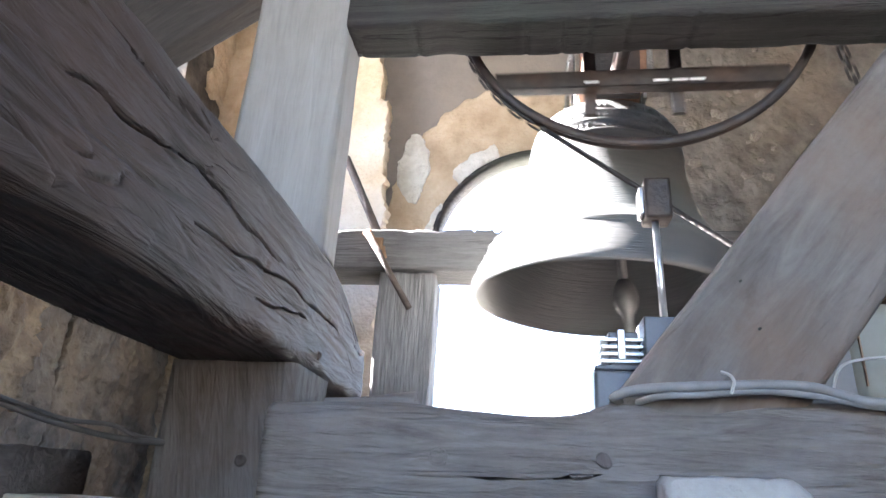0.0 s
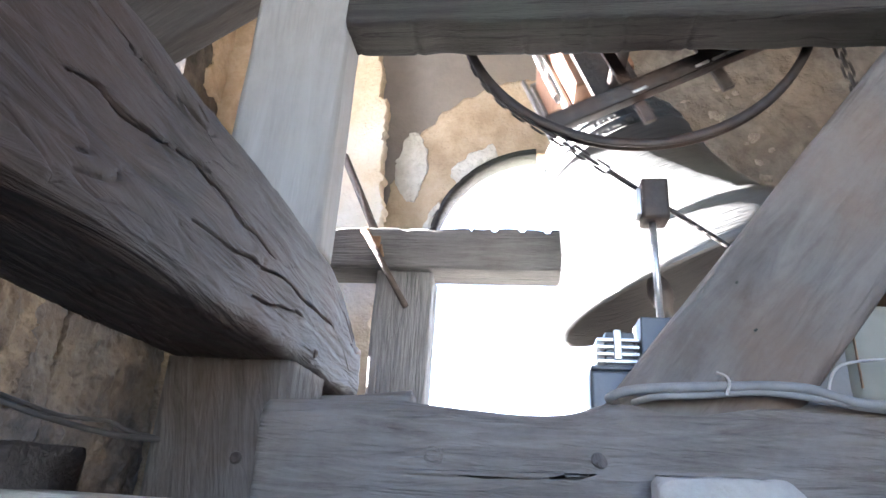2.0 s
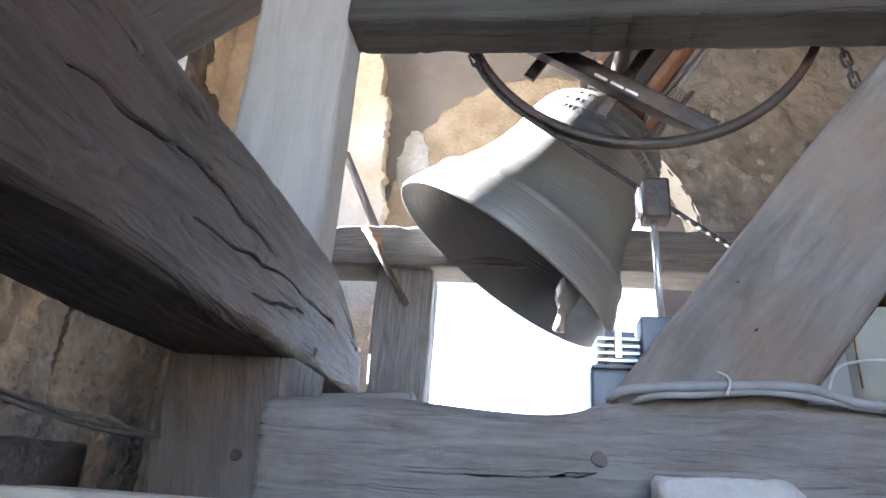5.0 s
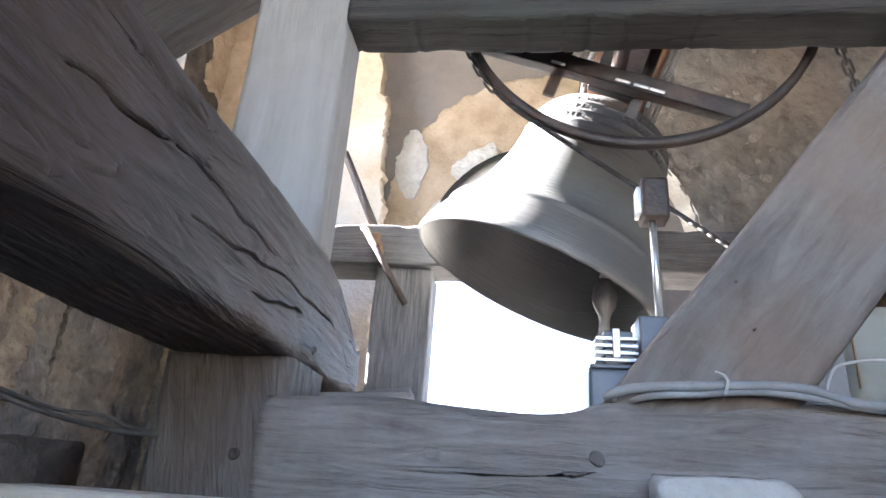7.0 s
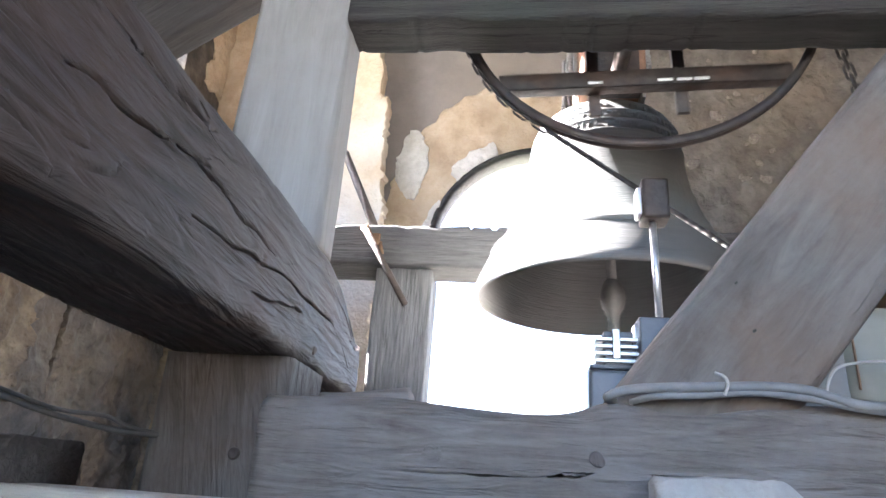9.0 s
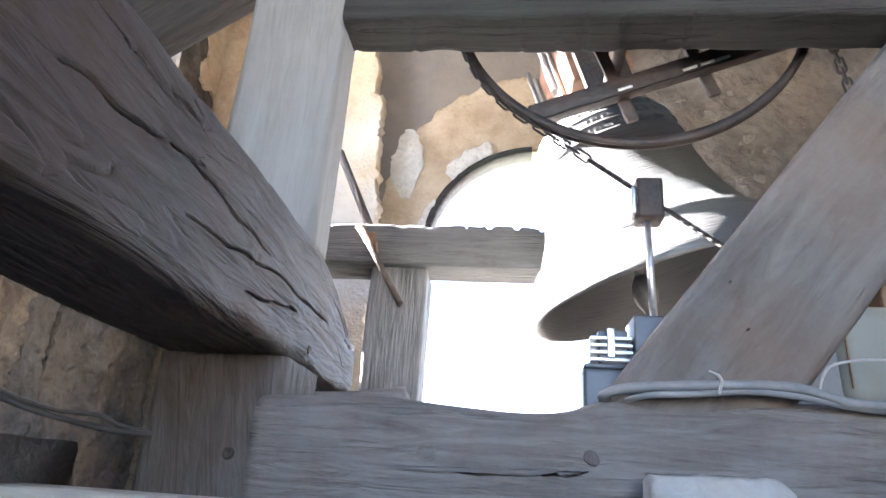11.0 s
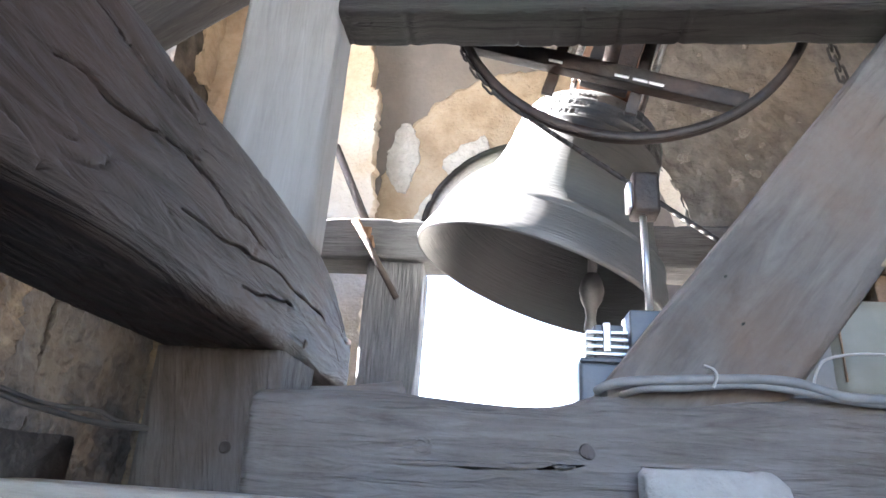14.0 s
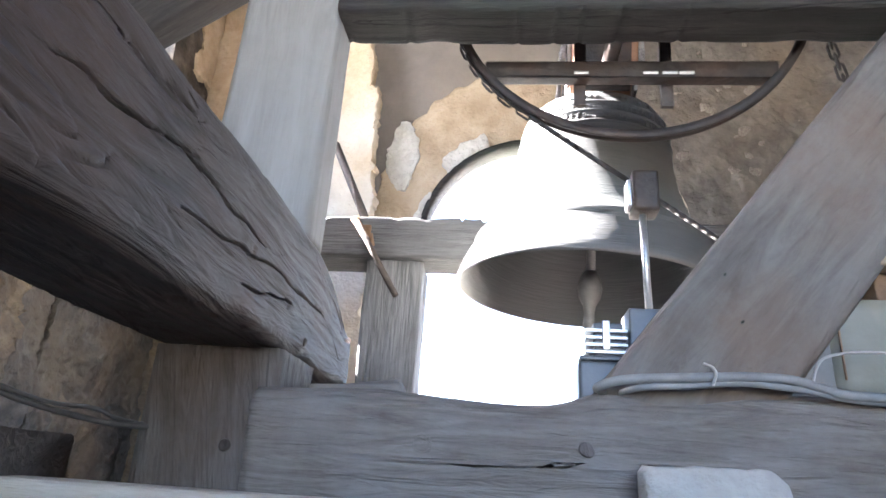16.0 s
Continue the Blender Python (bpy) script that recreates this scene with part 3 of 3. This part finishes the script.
ob.location = (0.278, 0.945, -0.012)
tagged(part("stone_ledge", box(bmesh.new(), (0.1, 0.86, Z0), (0.5, 0.985, -0.085), 0.01), rubble), "rubble ledge below the sill beam", "ledge")
tagged(part("wall_ledge", box(bmesh.new(), (-1.79, 0.76, Z0), (-0.02, 0.975, -0.069), 0.01), rubble), "rubble ledge carrying the boards", "ledge")


def cable(name, pts, r, label, mat=None):
    return tagged(part(name, tube(bmesh.new(), pts, r), mat or cable_grey), label, "cable")


cable("cable", [(-0.918, 0.882, 0.132), (-0.842, 0.945, 0.112), (-0.765, 0.972, 0.089), (-0.661, 0.990, 0.070), (-0.617, 1.035, 0.068), (-0.540, 1.143, 0.074)], 0.0050, "grey dusty cable sagging along the wall", cable_dark)
cable("cable", [(-0.918, 0.891, 0.143), (-0.837, 0.954, 0.119), (-0.747, 0.981, 0.094), (-0.670, 0.999, 0.089), (-0.630, 1.026, 0.074), (-0.558, 1.152, 0.069)], 0.0038, "grey dusty cable sagging along the wall", cable_dark)
cable("cable", [(0.20, 1.09, 0.10), (0.15, 1.03, 0.158), (0.137, 1.0, 0.163), (0.17, 0.99, 0.174), (0.24, 0.985, 0.180), (0.307, 0.985, 0.184), (0.36, 0.985, 0.187), (0.42, 0.985, 0.185), (0.46, 0.985, 0.174), (0.509, 0.985, 0.166), (0.7, 1.0, 0.17)], 0.0075, "grey cable lying on the sill beam")
cable("cable", [(0.16, 1.05, 0.156), (0.20, 0.992, 0.165), (0.27, 0.988, 0.170), (0.35, 0.988, 0.178), (0.43, 0.988, 0.172), (0.52, 0.99, 0.160), (0.7, 1.01, 0.162)], 0.0055, "grey cable lying on the sill beam")
cable("cable_tie", [(0.300, 0.975, 0.170), (0.305, 0.972, 0.186), (0.302, 0.976, 0.197), (0.290, 0.98, 0.203)], 0.0025, "pale plastic tie round the cable", stone)
cable("wire", [(0.445, 0.985, 0.180), (0.452, 0.98, 0.205), (0.47, 0.98, 0.222), (0.52, 0.985, 0.232), (0.58, 1.0, 0.235)], 0.0022, "thin pale wire curling up from the cable", stone)

# old iron rods leaning on the far post
for p, q, r, lab in (((-0.80, 2.42, 1.42), (-0.555, 2.245, 0.93), 0.017, "old grey wooden stick leaning in the corner"),
                     ((-0.600, 2.182, 0.947), (-0.4175, 2.186, 0.652), 0.012, "thin pale stick nailed to the far post")):
    # Sticks take the dark tone in place of the shade they stand in.
    tagged(part("stick", rod(bmesh.new(), p, q, r, seg=10), oak_plain), lab, "stick")
bm = bmesh.new()
rod(bm, (-0.61, 2.20, 0.965), (-0.585, 2.205, 0.925), 0.017)
box(bm, (-0.585, 2.19, 0.885), (-0.54, 2.215, 0.935), 0.006)
rod(bm, (-0.54, 2.20, 0.90), (-0.527, 2.20, 0.85), 0.008)
tagged(part("rusty_clamp", bm, rust), "rusty iron clamp joining the sticks", "clamp")
# a broken bracket and rubble at the foot of the far post
tagged(timber("wood_block", (-0.37, 1.225, 0.135), (-0.20, 1.225, 0.15), 0.1, 0.08, oak_x, 0.014, 0.02, 15), "broken weathered wooden block behind the sill beam", "block")


def build_drive():
    """The drive unit behind the brace."""
    m = empty("chain_motor", 0.70, 1.10, 0.17)
    tagged(m, "beige bell drive motor with a tan lid on the sill beam", "motor")
    o = (0.70, 1.10, 0.17)

    def bx(name, lo, hi, mat, bev, label="", parent=None):
        return part(name, box(bmesh.new(), [a - c for a, c in zip(lo, o)], [a - c for a, c in zip(hi, o)], bev), mat, parent or m, label)
    body = bx("housing", (0.512, 1.04, 0.17), (0.95, 1.17, 0.338), motor_paint, 0.03, "pale beige rounded housing")
    bx("seam", (0.520, 1.0385, 0.20), (0.5225, 1.042, 0.31), rust, 0.0004, "rust-coloured seam", body)
    bm = bmesh.new()
    vs = [bm.verts.new((x - o[0], y - o[1], z - o[2])) for y in (1.06, 1.16) for x, z in ((0.425, 0.17), (0.515, 0.17), (0.515, 0.315))]
    for f in ((0, 1, 2), (5, 4, 3), (0, 3, 4, 1), (1, 4, 5, 2), (2, 5, 3, 0)):
        bm.faces.new([vs[i] for i in f])
    part("gusset", bm, paint_dust, m, "dusty grey gusset plate", smooth=False)
    bx("lid", (0.572, 1.02, 0.385), (0.97, 1.18, 0.412), tan_paint, 0.005, "tan lid edge")
    bx("lid_support", (0.60, 1.06, 0.336), (0.93, 1.17, 0.386), rust, 0.004, "rusty lid support")
    z = -0.17
    bm = bmesh.new()
    lathe(bm, [(0.001, -0.012), (0.045, -0.012), (0.045, 0.012), (0.001, 0.012)], 24, Matrix.Translation((-0.18, 0.15, z + 0.36)) @ Matrix.Rotation(radians(90), 4, "X"))
    part("sprocket", bm, iron, m, "small iron sprocket")
    return m


build_drive()

# ---- the bell ----
AX, AY, AZ = 0.2655, 1.875, 1.175
PITCH, TURN = 0.77, -0.6                           # the swing axis points a little aside of the frame
WHEEL_Y, WHEEL_R = 1.25 - AY, 0.4155


def build_bell():
    bell = empty("church_bell", AX, AY, AZ)
    tagged(bell, "swinging bronze church bell on a wooden yoke with an iron wheel", "bell")
    outer = [(0.398, -0.594), (0.4025, -0.583), (0.398, -0.562), (0.380, -0.515), (0.358, -0.468), (0.357, -0.464), (0.359, -0.456), (0.353, -0.445), (0.343, -0.440), (0.336, -0.436), (0.318, -0.397),
             (0.292, -0.345), (0.277, -0.300), (0.262, -0.25), (0.251, -0.19), (0.244, -0.128), (0.247, -0.125), (0.247, -0.119), (0.2425, -0.116), (0.2395, -0.090), (0.2425, -0.087), (0.2425, -0.082), (0.238, -0.079),
             (0.234, -0.055), (0.236, -0.052), (0.2355, -0.047), (0.230, -0.044), (0.222, -0.022), (0.208, 0.000), (0.185, 0.018), (0.15, 0.033), (0.07, 0.044), (0.001, 0.046)]
    inner = [(0.001, 0.012), (0.13, 0.0), (0.17, -0.02), (0.196, -0.07), (0.213, -0.15), (0.237, -0.25), (0.277, -0.35), (0.322, -0.45), (0.360, -0.53), (0.391, -0.590), (0.398, -0.594)]
    bm = bmesh.new()
    lathe(bm, inner + outer, 96)
    bmesh.ops.remove_doubles(bm, verts=bm.verts, dist=1e-4)
    bmesh.ops.recalc_face_normals(bm, faces=bm.faces)
    body = part("bell_body", bm, bronze, bell, "grey-green bronze body")
    # three bands of raised letters, too worn to read
    bm = bmesh.new()
    rnd = random.Random(4)
    for z, r, h in ((-0.103, 0.2405, 0.018), (-0.067, 0.2355, 0.016), (-0.033, 0.2255, 0.015)):
        k = 0
        while k < 84:
            a = 2 * math.pi * k / 84
            k += 1
            if rnd.random() < 0.14:
                continue
            m = Matrix.Rotation(a, 4, "Z") @ Matrix.Translation((r, 0, z))
            w = rnd.uniform(0.006, 0.010)
            box(bm, (-0.002, -w / 2, -h / 2), (0.003, -w / 2 + 0.003, h / 2), 0, m)
            if rnd.random() < 0.7:
                box(bm, (-0.002, w / 2 - 0.003, -h / 2), (0.003, w / 2, h / 2), 0, m)
            zz = rnd.choice((-1, 0, 1)) * (h / 2 - 0.0015)
            box(bm, (-0.002, -w / 2, zz - 0.0015), (0.003, w / 2, zz + 0.0015), 0, m)
    tagged(part("lettering", bm, bronze, body, "raised worn lettering", smooth=False), kind="stuff")
    # yoke
    part("yoke", box(bmesh.new(), (-0.095, -0.27, 0.05), (0.095, 0.27, 0.36), 0.012), yoke_wood, bell, "brown wooden yoke")
    for y0, y1 in ((-0.72, -0.275), (0.275, 0.60)):
        part("axle", rod(bmesh.new(), (0, y0, 0), (0, y1, 0), 0.022, seg=16), iron, bell, "steel axle pin")
    for y in (-0.282, 0.282):
        part("crank_plate", box(bmesh.new(), (-0.07, y - 0.012, -0.04), (0.07, y + 0.012, 0.34), 0.003), iron, bell, "cranked iron hanger plate")
    for y in (-0.14, 0.14):
        bm = bmesh.new()
        for x in (-0.105, 0.105):
            box(bm, (x - 0.006, y - 0.022, 0.04), (x + 0.006, y + 0.022, 0.372), 0.002)
        box(bm, (-0.111, y - 0.022, 0.362), (0.111, y + 0.022, 0.372), 0.002)
        part("strap", bm, forged, bell, "flat iron strap")
        for x in (-0.124, 0.124):
            bm = bmesh.new()
            rod(bm, (x, y, 0.10), (x, y, 0.41), 0.009)
            for i in range(8):
                rod(bm, (x, y, 0.12 + 0.012 * i), (x, y, 0.126 + 0.012 * i), 0.012)
            part("bolt", bm, forged, bell, "threaded iron bolt")
    # wheel
    tilt = Matrix.Rotation(radians(-2.4), 4, "Y")
    wheel = new("wheel")
    wheel.parent, wheel.location = bell, (0, WHEEL_Y, 0.010)
    to_y = tilt @ Matrix.Rotation(radians(90), 4, "X")
    R = WHEEL_R
    bm = bmesh.new()
    prof = [(R - 0.008, -0.002), (R + 0.012, -0.002), (R + 0.012, 0.002), (R + 0.003, 0.005), (R + 0.003, 0.012), (R + 0.012, 0.015), (R + 0.012, 0.019), (R - 0.008, 0.019), (R - 0.008, -0.002)]
    lathe(bm, prof, 120, to_y)
    bmesh.ops.remove_doubles(bm, verts=bm.verts, dist=1e-5)
    bmesh.ops.recalc_face_normals(bm, faces=bm.faces)
    part("rim", bm, iron, wheel, "dark iron wheel rim with a grooved edge")
    for z in (-0.238, 0.238):
        x = math.sqrt((R - 0.008) ** 2 - z * z)
        bm = bmesh.new()
        box(bm, (-x, -0.006, z - 0.022), (x, 0.0, z + 0.022), 0.002, tilt)
        box(bm, (-x, -0.006, z + 0.016), (x, 0.026, z + 0.022), 0.002, tilt)
        box(bm, (-x, -0.006, z - 0.022), (x, 0.026, z - 0.016), 0.002, tilt)
        part("spoke", bm, iron, wheel)
        for xs in (-0.107, 0.05, 0.093, 0.13):
            bm = box(bmesh.new(), (xs - 0.017, -0.009, z - 0.014), (xs + 0.017, -0.005, z - 0.007), 0.003, tilt)
            part("plate", bm, zinc, wheel, "bare steel bolt plate")
    for x in (-0.107, 0.093):
        part("upright", box(bmesh.new(), (x - 0.014, 0.028, -0.315), (x + 0.014, 0.04, 0.315), 0.002, tilt), iron, wheel)
    # clapper
    clapper = new("clapper")
    clapper.parent, clapper.location = bell, (0, 0, 0.02)
    bm = bmesh.new()
    rod(bm, (0, 0, 0), (0, 0, -0.56), 0.010, 0.015)
    lathe(bm, [(0.001, -0.53), (0.019, -0.535), (0.032, -0.56), (0.038, -0.59), (0.032, -0.622), (0.019, -0.645), (0.015, -0.67), (0.018, -0.70), (0.017, -0.715), (0.001, -0.72)], 24)
    part("clapper_rod", bm, forged, clapper, "forged iron clapper with a ball and tail")
    return bell, clapper


bell, clapper = build_bell()


# ---- the electric hammer ----
def build_hammer():
    y = 1.225
    h = empty("electric_hammer", 0.23, y, 0.10)
    tagged(h, "grey electric bell hammer with finned coil and upright rod", "hammer")

    def bx(name, lo, hi, mat, bev=0.004, label=""):
        o = (0.23, y, 0.10)
        return part(name, box(bmesh.new(), [a - c for a, c in zip(lo, o)], [a - c for a, c in zip(hi, o)], bev), mat, h, label)
    bx("base", (0.128, y - 0.04, 0.10), (0.26, y + 0.05, 0.243), paint_grey, 0.008, "dark painted motor case")
    bx("lid", (0.130, y - 0.043, 0.243), (0.235, y + 0.05, 0.251), paint_grey, 0.003, "motor case lid")
    for i in range(4):
        bx("fin", (0.142, y - 0.04, 0.257 + 0.0135 * i), (0.219, y + 0.045, 0.263 + 0.0135 * i), zinc, 0.001, "thin cooling fin")
    bx("core", (0.158, y - 0.03, 0.251), (0.213, y + 0.035, 0.318), paint_grey)
    bx("lever", (0.172, y - 0.047, 0.262), (0.186, y - 0.041, 0.318), zinc, 0.002, "bare steel lever")
    bx("switch_box", (0.222, y - 0.045, 0.243), (0.33, y + 0.045, 0.345), paint_grey, 0.004, "dark switch box")
    part("rod", rod(bmesh.new(), (0.269 - 0.23, 0, 0.24), (0.266 - 0.23, 0, 0.47), 0.0075), zinc, h, "bare steel rod")
    bx("hammer_head", (0.243, y - 0.03, 0.558), (0.297, y + 0.03, 0.648), iron, 0.008, "iron hammer block")
    bx("clamp", (0.234, y - 0.02, 0.57), (0.243, y + 0.02, 0.63), zinc, 0.003, "steel clamp plate")
    bx("cross_plate", (0.05, y - 0.05, 0.085), (0.45, y + 0.06, 0.10), iron, 0.002, "iron carrying plate")
    return h


build_hammer()


# ---- the drive chain ----
CY = AY + WHEEL_Y
RC = WHEEL_R + 0.006
CZ = AZ + WHEEL_Y * math.sin(radians(PITCH))
LOW, HIGH = math.atan2(-0.8, -0.6), math.atan2(0.15, 0.99)     # where the two runs leave the wheel


def run_pose(s, roll, low):
    """The pose of a link s metres past the wheel on the lower or the upper run; before that it lies in the groove."""
    a0, sg = (LOW, 1) if low else (HIGH, -1)
    ang = a0 + sg * min(0.0, s) / RC
    p = Vector((AX - WHEEL_Y * math.sin(radians(TURN)) + RC * math.cos(ang), CY, CZ + RC * math.sin(ang)))
    d = Vector((-math.sin(ang), 0, math.cos(ang))) * sg
    bend = 0.66 if low else 0.56          # there the run turns towards the sprocket
    p += d * min(bend, max(0.0, s))
    if s > bend:
        d = Vector((-0.5, 0, -0.87))
        p += d * (s - bend)
    return Matrix.Translation(p) @ Matrix.Rotation(math.atan2(d.x, d.z), 4, "Y") @ Matrix.Rotation(roll, 4, "Z")


def link_mesh():
    """An oval chain link along z."""
    bm = bmesh.new()
    w, h, r = 0.0085, 0.012, 0.0032
    path = []
    for i in range(20):
        a = 2 * math.pi * i / 20
        path.append(Vector((w * math.cos(a), 0, w * math.sin(a) + (h if math.sin(a) >= 0 else -h))))
    rings = []
    for i, p in enumerate(path):
        d = (path[(i + 1) % 20] - path[i - 1]).normalized()
        u = Vector((0, 1, 0))
        w2 = d.cross(u)
        rings.append([bm.verts.new(p + r * (u * math.cos(k * math.pi / 3) + w2 * math.sin(k * math.pi / 3))) for k in range(6)])
    for i in range(20):
        p, q = rings[i], rings[(i + 1) % 20]
        for k in range(6):
            bm.faces.new((p[k], p[(k + 1) % 6], q[(k + 1) % 6], q[k]))
    bmesh.ops.recalc_face_normals(bm, faces=bm.faces)
    me = bpy.data.meshes.new("link")
    bm.to_mesh(me)
    bm.free()
    me.materials.append(chain_iron)
    me.shade_smooth()
    return me


drive_chain = tagged(empty("drive_chain"), "iron chain and wire rope driving the bell wheel", "chain")
LINK, ROPE = link_mesh(), None
bm = rod(bmesh.new(), (0, 0, -0.0125), (0, 0, 0.0125), 0.0055, seg=10)
ROPE = bpy.data.meshes.new("rope_piece")
bm.to_mesh(ROPE)
bm.free()
ROPE.materials.append(chain_iron)
ROPE.shade_smooth()
chain = []
for i in range(16):
    ob = new("link", LINK)
    ob.parent = drive_chain
    chain.append((ob, 0.04 - 0.0285 * i, radians(90) * (i % 2) + 0.5, True))
for i in range(46):
    ob = new("rope_piece", ROPE)
    ob.parent = drive_chain
    chain.append((ob, 0.066 + 0.0215 * i, 0.0, True))
for i in range(38):
    ob = new("link", LINK)
    ob.parent = drive_chain
    chain.append((ob, 0.85 - 0.0285 * i, radians(90) * (i % 2) + 0.5, False))


# ---- what moves ----
def phase(t):
    """Half swings since the start."""
    return float(np.interp(t, (-0.885, 0.02, 3.64, 7.23, 12.56, 14.30, 16.05), (-1, 0, 4, 8, 14, 16, 18)))


def swing(t):
    """The bell's lean in degrees, to +x."""
    amp = np.interp(t, (0, 2, 3.2, 7, 9, 12.5, 14.8, 16), (37.5, 37.5, 36, 29.5, 25.5, 21, 19.5, 18))
    return float(1.075 * amp * math.sin(math.pi * phase(t)) + 0.3)


def clapper_swing(t):
    at = (0, 1.4, 3.0, 6.8, 8.5, 12.1, 13.9, 15.7)
    amp = np.interp(t, at, (22, 22, 19, 13.5, 15.6, 11.8, 5.3, 8.5))
    lead = np.interp(t, at, (0.24, 0.24, 0.29, 0.77, -0.04, 1.02, 0.6, -0.13))
    return float(amp * math.sin(math.pi * phase(t) + lead))


def motions():
    times = [i / 10 for i in range(161)]
    tip = pose(AX, AY, AZ, PITCH, 0, TURN)
    walk(bell, [(t, tip @ pose(0, 0, 0, 0, -swing(t), 0)) for t in times])
    walk(clapper, [(t, pose(0, 0, 0.02, 0, swing(t) - clapper_swing(t), 0)) for t in times])
    for ob, s0, roll, low in chain:
        sg = 1 if low else -1
        walk(ob, [(t, run_pose(s0 + sg * RC * radians(swing(t)), roll, low)) for t in times])


motions()
